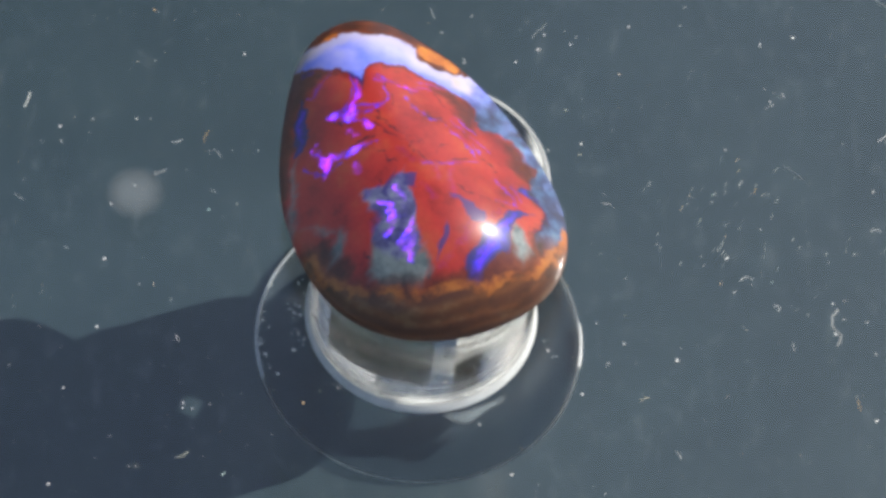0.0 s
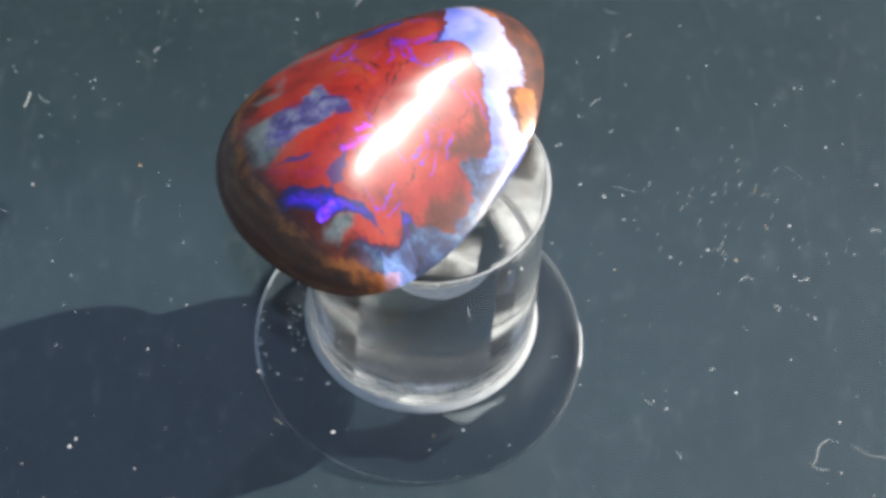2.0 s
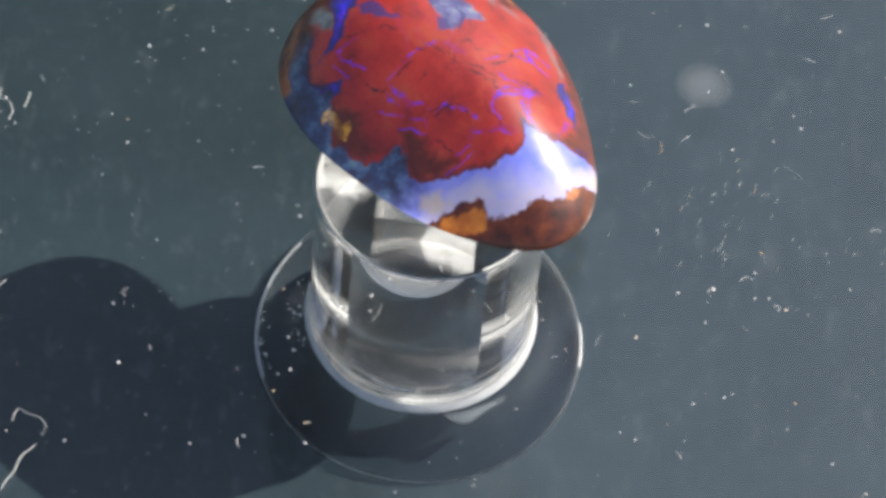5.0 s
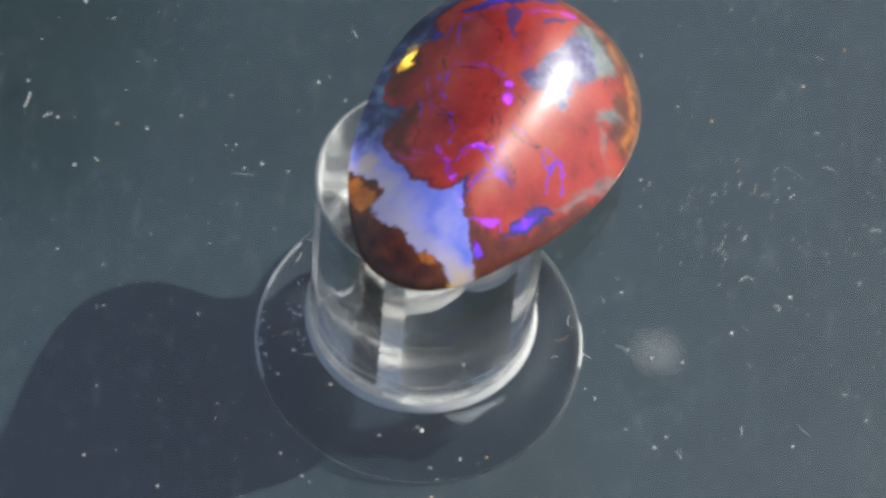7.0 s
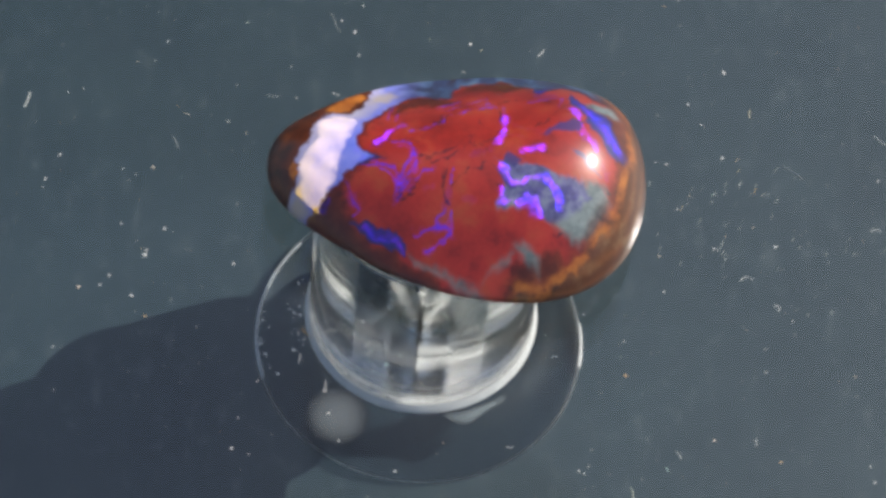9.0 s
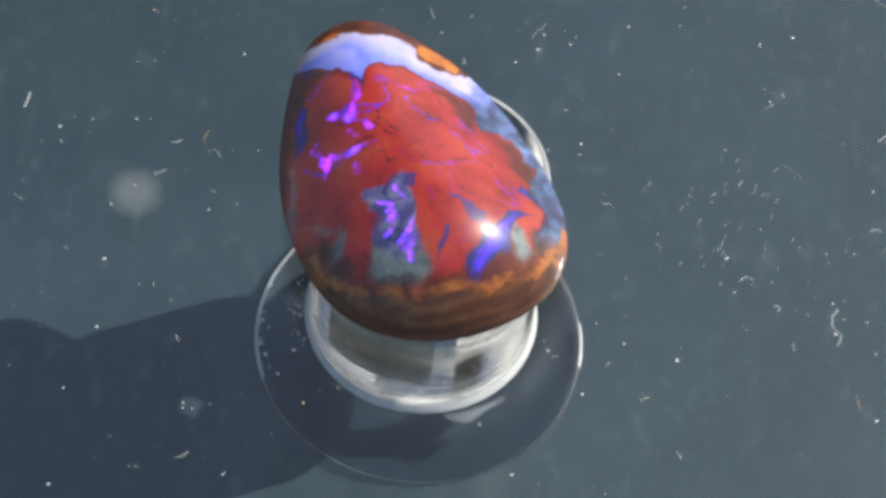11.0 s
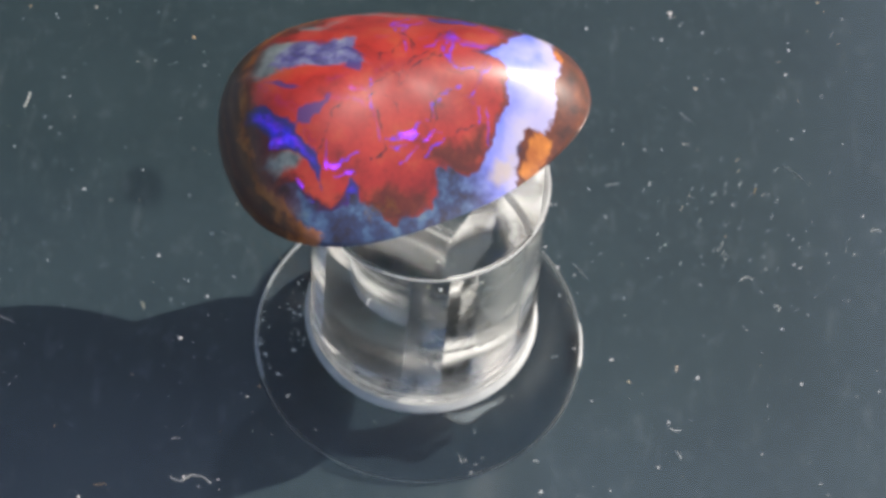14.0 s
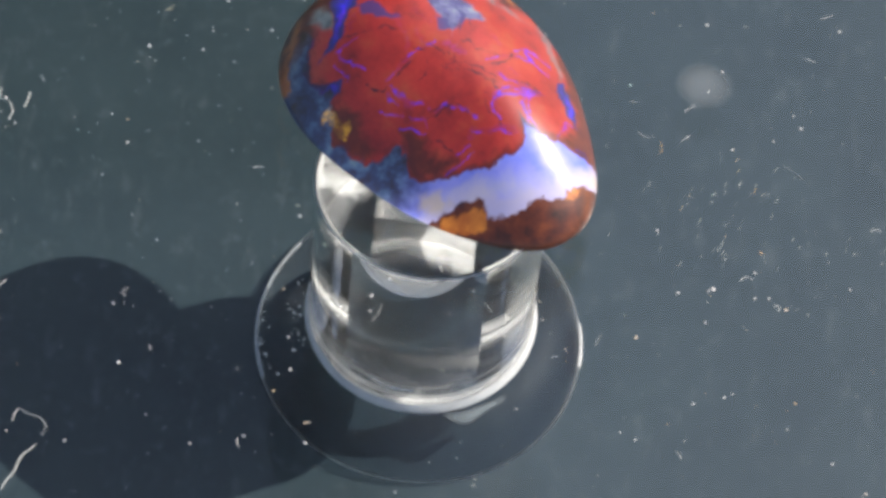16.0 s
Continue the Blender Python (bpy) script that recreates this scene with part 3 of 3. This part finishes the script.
SEAM = [(.92, .80), (.84, .58), (.76, .50), (.70, .41), (.65, .33), (.60, .22), (.56, .19), (.48, .08), (.55, -.01), (.58, -.10), (.545, -.26), (.56, -.38),
        (.49, -.47), (.43, -.54), (.34, -.66), (.25, -.71), (.14, -.70), (.07, -.70), (.05, -.78), (.02, -.84), (-.04, -.89), (-.14, -.91), (-.21, -.88),
        (-.29, -.81), (-.35, -.74), (-.41, -.72), (-.48, -.75), (-.57, -.71), (-.68, -.56), (-.79, -.46), (-.88, -.40), (-1.05, -.5), (-.8, -1.3), (1.3, -1.3), (1.3, .9)]
TIP = [(.96, .50), (.92, .43), (.885, .32), (.85, .10), (.82, -.13), (.81, -.30), (.77, -.47), (.71, -.57), (.60, -.57), (.50, -.70), (.46, -.88), (.40, -1.2), (1.3, -1.2), (1.3, .9)]
VIOLET = [[(-.14, .13), (-.22, .13), (-.34, .24), (-.42, .30), (-.57, .35), (-.60, .46), (-.50, .49), (-.42, .53), (-.37, .56), (-.28, .51), (-.19, .48), (-.13, .42), (-.16, .28)]]
DUSK = [[(-.36, -.02), (-.48, -.04), (-.60, -.07), (-.66, -.13), (-.56, -.16), (-.44, -.09)], [(-.53, .10), (-.62, .19), (-.68, .30), (-.63, .29), (-.56, .17)],
        [(-.12, .20), (-.20, .30), (-.26, .38), (-.18, .33)], [(-.21, .08), (-.27, .13), (-.22, .18), (-.17, .15)]]
BLUE = [[(-.83, .28), (-.76, .20), (-.70, .0), (-.65, -.18), (-.60, -.34), (-.57, -.46), (-.58, -.56), (-.62, -.45), (-.68, -.30), (-.76, -.17), (-.82, .03), (-.86, .20)],
        [(.61, .64), (.55, .62), (.47, .67), (.33, .74), (.34, .80), (.45, .79), (.57, .71)],
        [(-.77, -.49), (-.68, -.53), (-.61, -.62), (-.56, -.69), (-.48, -.71), (-.46, -.66), (-.41, -.62), (-.38, -.69), (-.41, -.77), (-.52, -.80), (-.64, -.77), (-.73, -.62)],
        [(.58, .01), (.49, .04), (.45, .11), (.53, .18), (.61, .22)]]
PALE = [[(-.36, .56), (-.42, .45), (-.50, .38), (-.60, .34), (-.69, .35), (-.73, .48), (-.69, .59), (-.64, .66), (-.55, .68), (-.45, .63)],
        [(-.19, .69), (-.25, .65), (-.31, .76), (-.35, .91), (-.29, .87), (-.23, .80)], [(.33, .75), (.22, .85), (.10, .92), (-.06, .91), (-.11, .97), (.05, .99), (.18, .95), (.28, .87)],
        [(-.20, .71), (-.18, .82), (-.07, .91), (-.11, .83)], [(-.40, .53), (-.50, .54), (-.62, .56), (-.67, .64), (-.70, .74), (-.63, .74), (-.56, .70), (-.47, .66)],
        # beside the blue tongue: mostly a sun highlight, painted as a pale patch
        [(-.71, -.25), (-.64, -.37), (-.72, -.42), (-.82, -.37), (-.87, -.16), (-.80, -.15)]]
GOLD = [[(.69, -.57), (.75, -.61), (.66, -.77), (.52, -.88), (.48, -.84), (.55, -.75), (.59, -.66)], [(.865, .22), (.91, .30), (.89, .16), (.855, .07)],
        [(-.84, -.51), (-.74, -.64), (-.61, -.80), (-.67, -.80), (-.82, -.63)]]
RIND = [(-.22, .96), (-.33, .91), (-.44, .83), (-.55, .75), (-.65, .655), (-.74, .51), (-.82, .345), (-.89, .12), (-.90, -.12), (-.89, -.33), (-.85, -.48), (-.80, -.60),
        (-.9, -1.0), (-1.4, -.9), (-1.4, 1.2), (-.2, 1.3)]
CREAM = [[(.29, -.82), (.38, -.70), (.48, -.72), (.44, -.88), (.33, -.92)], [(.85, .30), (.80, .53), (.87, .64), (.93, .47), (.89, .35)]]
# dark patches of the stone; shade near its edge is painted in with them
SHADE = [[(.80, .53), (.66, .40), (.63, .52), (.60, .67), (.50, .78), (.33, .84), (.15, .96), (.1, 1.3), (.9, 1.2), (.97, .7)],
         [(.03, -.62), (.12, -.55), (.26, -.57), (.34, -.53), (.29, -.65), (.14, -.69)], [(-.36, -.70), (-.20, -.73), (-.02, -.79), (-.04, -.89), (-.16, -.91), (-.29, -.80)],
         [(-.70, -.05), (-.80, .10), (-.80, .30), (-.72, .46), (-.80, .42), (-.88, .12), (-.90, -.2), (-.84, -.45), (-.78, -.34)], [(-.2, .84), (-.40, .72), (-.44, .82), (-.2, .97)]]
VEINS = [[(.43, .50), (.34, .17), (.30, .11), (.30, .02), (.34, -.05), (.40, -.10), (.46, -.12)], [(.49, -.08), (.41, -.19), (.35, -.27)],
         [(.10, -.35), (.12, -.28), (.19, -.28), (.25, -.23), (.31, -.19)], [(-.03, -.53), (.03, -.49), (.07, -.45), (.11, -.47)], [(-.12, -.59), (-.04, -.55)],
         [(-.14, -.39), (-.07, -.41), (-.04, -.43), (.02, -.37), (.06, -.35)], [(-.50, -.36), (-.53, -.47), (-.40, -.49), (-.32, -.49)],
         [(-.50, -.54), (-.45, -.59), (-.39, -.59), (-.38, -.63)], [(.37, -.37), (.32, -.51)], [(.40, -.40), (.35, -.62)]]
VEINS += [[(.31, .04), (.29, .14), (.31, .19), (.37, .33), (.32, .38)], [(.37, .32), (.46, .21), (.53, .17)], [(.49, .15), (.33, .28)],
          [(.42, .52), (.38, .39), (.33, .28), (.26, .19), (.21, .19)], [(.29, .66), (.22, .61), (.14, .53), (.11, .44), (.09, .32), (.10, .23)],
          [(.17, .71), (.10, .67), (.20, .61)], [(.11, .56), (.11, .67), (.15, .73), (.22, .74)], [(.62, .33), (.61, .41), (.58, .52), (.60, .60)],
          [(.71, .47), (.74, .55), (.78, .56)], [(-.02, -.48), (-.11, -.47), (-.18, -.41), (-.20, -.25), (-.16, .0)], [(.12, -.52), (.02, -.62)]]
CRACKS = [[(.22, .13), (.12, .10), (.05, .08), (-.04, .0), (-.18, -.05)], [(-.04, -.10), (.08, .0), (.17, .04), (.22, .03)], [(.14, .11), (.13, .25), (.13, .40), (.10, .56)],
          [(.37, .35), (.42, .52)], [(.27, -.23), (.14, -.30), (.08, -.44)], [(.12, -.52), (.02, -.62)], [(-.17, -.26), (-.16, -.36)], [(.25, .16), (.33, .35), (.41, .56)],
          [(.42, -.12), (.29, -.05), (.24, .04)], [(.07, -.38), (.11, -.30), (.23, -.20)], [(.09, .02), (.19, .05), (.28, .12)], [(.13, .48), (.15, .18)]]
CRACKS += [[(.18, -.49), (.30, -.51)], [(-.12, .18), (-.25, .37)], [(-.11, .30), (-.24, .42)], [(.25, .13), (.20, .06), (.10, .11), (.0, .04), (-.02, -.05)],
           [(.30, .39), (.38, .42), (.40, .56)]]


# flashing lamellae: the azimuth at which each bundle flashes towards the camera, and its lines
LAMELLAE = [
    (-5.8, [[(.45, -.07), (.36, -.30)], [(.49, .15), (.33, .28)], [(.42, .52), (.38, .39), (.33, .28), (.26, .19), (.21, .19)], [(.10, .67), (.20, .61)],
            [(.29, .66), (.22, .61), (.14, .53), (.11, .44), (.09, .32)], [(.26, .34), (.20, .33)], [(.03, .47), (-.01, .46)]]),
    (-15.7, [[(-.38, .32), (-.47, .38), (-.57, .44)], [(-.19, .24), (-.27, .28)], [(-.27, .45), (-.38, .44)], [(-.20, .45), (-.25, .40)]])]
LAMELLAE += [
    (233.1, [[(.35, -.28), (.40, -.16), (.48, -.05)], [(.37, -.02), (.31, .08), (.30, .18)], [(.37, .33), (.40, .28)], [(.62, .33), (.61, .41), (.58, .52)], [(.72, .50), (.76, .56)],
             [(.57, .66), (.47, .70), (.36, .77)], [(-.60, -.05), (-.66, .14), (-.71, .30)], [(.15, .73), (.22, .74)], [(.12, .62), (.11, .69)], [(.56, .03), (.52, .10), (.57, .17)]])]
LAMELLAE += [
    (272.3, [[(-.15, .16), (-.19, .27), (-.24, .33), (-.32, .35), (-.39, .38), (-.41, .44)], [(-.14, .33), (-.16, .40), (-.23, .45), (-.32, .52)], [(-.20, -.33), (-.19, -.18), (-.16, .0)],
             [(-.27, .06), (-.37, .07)], [(-.59, -.30), (-.62, -.08), (-.67, .12)], [(.47, -.07), (.42, -.20)]]),
    (43.3, [[(-.39, -.04), (-.33, -.10), (-.26, -.17), (-.24, -.24)], [(-.27, -.04), (-.20, -.09)], [(-.78, -.10), (-.72, -.16)], [(-.60, -.73), (-.53, -.76)]]),
    (193.8, [[(-.13, .07), (.01, .14)], [(.30, .08), (.27, .15)]]),
    (85.8, [[(-.53, -.47), (-.42, -.49)], [(-.71, -.50), (-.66, -.57)], [(.03, -.50), (.09, -.46)], [(-.07, -.41), (-.02, -.42)], [(.33, .05), (.31, .12)], [(-.48, -.57), (-.41, -.59)]])]
WARM = [(190.5, [[(-.36, -.77), (-.28, -.81), (-.18, -.84)], [(.27, -.85), (.36, -.81), (.42, -.77)]]),
        (-22.2, [[(.87, .42), (.84, .50)], [(.83, .53), (.80, .55)]])]
COOL = [(2.0, [[(.25, -.86), (.05, -.95), (-.2, -1.0)], [(-.36, -.95), (-.55, -.88)], [(.42, -.68), (.30, -.82)]]),
        (38.0, [[(-.52, -.88), (-.66, -.75)], [(.30, -.80), (.18, -.86)], [(.48, -.58), (.40, -.72)]])]
PEARL = [(268.0, [[(.68, -.38), (.70, -.1), (.74, .15), (.80, .38), (.86, .52)]])]

crack_rng = random.Random(11)
for k in range(9):
    u, v, a = crack_rng.uniform(-0.55, 0.42), crack_rng.uniform(-0.55, 0.6), crack_rng.uniform(0, 6.28)
    line = [(u, v)]
    for i in range(crack_rng.choice((2, 3, 3, 4))):
        a += crack_rng.uniform(-0.9, 0.9)
        u, v = u + 0.055 * math.cos(a), v + 0.085 * math.sin(a)
        line.append((u, v))
    CRACKS.append(line)


def to_lines(p, lines, closed=False):
    """Distance in mm from plan points p to the nearest of some lines; inside closed ones it is negative."""
    best = np.full(len(p), 99.0)
    for line in lines:
        q = np.array(line, float) * (S_A, S_B)
        pairs = list(zip(q, np.roll(q, -1, 0))) if closed else list(zip(q, q[1:]))
        near, inside = np.full(len(p), 99.0), np.zeros(len(p), bool)
        for a, b in pairs:
            d = b - a
            k = np.clip(((p - a) @ d) / max(d @ d, 1e-9), 0, 1)
            near = np.minimum(near, np.hypot(*(p - a - k[:, None] * d).T))
            if closed and a[1] != b[1]:
                inside ^= ((a[1] > p[:, 1]) != (b[1] > p[:, 1])) & (p[:, 0] < (b[0] - a[0]) * (p[:, 1] - a[1]) / (b[1] - a[1]) + a[0])
        best = np.minimum(best, np.where(inside, -near, near))
    return best


def warp(p, amount, scale, seed):
    """Shifts plan points by smooth pseudo-noise, so that drawn edges run unevenly."""
    out = np.zeros_like(p)
    r = np.random.RandomState(seed)
    for k in range(14):
        f, a, b = scale * (0.5 + 1.5 * r.rand()), 6.283 * r.rand(), 6.283 * r.rand()
        g = np.sin(f * (p[:, 0] * math.cos(a) + p[:, 1] * math.sin(a)) + b)
        c = 6.283 * r.rand()
        out += g[:, None] * (math.cos(c), math.sin(c))
    return p + out * amount / 2.6


def opal():
    nt, npz = 480, 200
    th = np.linspace(0, 2 * np.pi, nt, endpoint=False)
    ph = np.linspace(-np.pi / 2, np.pi / 2, npz + 1)[1:-1]
    T, P = np.meshgrid(th, ph)

    def power(c, e):
        return np.sign(c) * np.abs(c) ** e

    up = P >= 0
    e = np.where(up, E_TOP, E_LOW)
    cr, sr = power(np.cos(P), 2 / e), power(np.sin(P), 2 / e)
    U, V = power(np.cos(T), 2 / E_PLAN) * cr, power(np.sin(T), 2 / E_PLAN) * cr
    swell = 1 + sum(a * np.cos(k * T) + b * np.sin(k * T) for k, a, b in GIRDLE)
    u, v = S_A * U * swell, S_B * V * (1 + S_K * U + S_K2 * U * U) * swell + S_BEND * (U * U - 0.3)
    w = np.where(up, S_TOP * sr * (1 + RIDGE_U * U + RIDGE_V * V + RIDGE_VV * V * V) * (1 + RIDGE_Q * U * U * (1 - U * U)), 0.0)
    rot = np.array(Euler(S_TURN).to_matrix())
    co = np.stack([u, v, w], -1).reshape(-1, 3) @ rot.T + S_AT
    s = np.where(up, 0.0, -sr).ravel()
    floor_z = plate_top(co[:, 0] * MM, co[:, 1] * MM) / MM + 0.03
    co[:, 2] = co[:, 2] * (1 - s) + floor_z * s
    uu, vv = U.ravel(), V.ravel()
    # slow unevenness of the polished dome
    co[:, 2] += np.where(up.ravel(), 0.10 * np.sin(uu * 5.1 + 0.7) * np.sin(vv * 4.3 + 1.1) * sr.ravel(), 0.0)
    n = len(ph)
    ends = [co[:nt].mean(0), co[-nt:].mean(0)]
    ends[0][2] = co[:nt, 2].min()
    ends[1][2] = co[-nt:, 2].max()
    verts = np.vstack([co, ends]) - (S_AT[0], S_AT[1], 28.0)
    faces = [(r * nt + i, r * nt + (i + 1) % nt, (r + 1) * nt + (i + 1) % nt, (r + 1) * nt + i) for r in range(n - 1) for i in range(nt)]
    faces += [((i + 1) % nt, i, n * nt) for i in range(nt)] + [((n - 1) * nt + i, (n - 1) * nt + (i + 1) % nt, n * nt + 1) for i in range(nt)]
    me = bpy.data.meshes.new("opal_stone")
    me.from_pydata((verts * MM).tolist(), [], faces)
    me.polygons.foreach_set("use_smooth", [True] * len(me.polygons))
    plan = np.vstack([np.stack([uu * S_A, vv * S_B], -1), [(0, 0), (0, 0)]])
    plan = warp(warp(plan, 0.26, 1.1, 3), 0.10, 5.0, 4)
    lev = np.append(sr.ravel(), [-1.0, 1.0])
    fields = {"seam": to_lines(plan, [SEAM], True), "tip": to_lines(plan, [TIP], True), "blue": to_lines(plan, BLUE, True), "violet": to_lines(plan, VIOLET, True),
              "dusk": to_lines(plan, DUSK, True),
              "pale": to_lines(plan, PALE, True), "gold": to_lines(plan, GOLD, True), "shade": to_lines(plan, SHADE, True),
              "along": plan[:, 0] / S_A, "vein": to_lines(plan, VEINS), "crack": to_lines(plan, CRACKS), "level": lev,
              "rind": to_lines(plan, [RIND], True), "cream": to_lines(plan, CREAM, True)}
    bundles = WARM + COOL + LAMELLAE + PEARL
    near = np.stack([to_lines(plan, lines) for _, lines in bundles], 1)
    near[:, :2] -= 0.05
    near[:, 2:4] -= 1.0
    fields["warm"] = (near.argmin(1) < 2).astype(float)
    fields["cool"] = ((near.argmin(1) >= 2) & (near.argmin(1) < 4)).astype(float)
    near[:, -2] += 0.15
    near[:, -1] -= 1.2
    fields["pearl"] = (near.argmin(1) == len(bundles) - 1).astype(float)
    fields["lamellae"] = near.min(1)
    az = np.radians([a for a, _ in bundles])[near.argmin(1)] + (0.25 - 0.2 * fields["pearl"]) * np.sin(plan[:, 0] * 2.3 + plan[:, 1] * 1.7)
    tilt = radians(24.3)
    leans = np.stack([math.sin(tilt) * np.cos(az), math.sin(tilt) * np.sin(az), np.full(len(az), math.cos(tilt))], 1)
    me.attributes.new("lamella", "FLOAT_VECTOR", "POINT").data.foreach_set("vector", leans.astype(np.float32).ravel())
    for key, val in fields.items():
        me.attributes.new(key, "FLOAT", "POINT").data.foreach_set("value", val.astype(np.float32))
    me.materials.append(OPAL)
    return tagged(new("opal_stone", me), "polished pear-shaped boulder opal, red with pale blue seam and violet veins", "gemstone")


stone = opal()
STONE_AT = Vector((S_AT[0] * MM, S_AT[1] * MM, 0.028))


def motions():
    """The column, its sheet and the stone on it turn together, once in eleven seconds."""
    times = [i * 0.5 for i in range(33)]
    turns = [(t, pose(0, 0, 0, 0, 0, -360.0 * t / PERIOD)) for t in times]
    walk(col, turns)
    walk(sheet, turns)
    walk(stone, [(t, m @ Matrix.Translation(STONE_AT)) for t, m in turns])


motions()
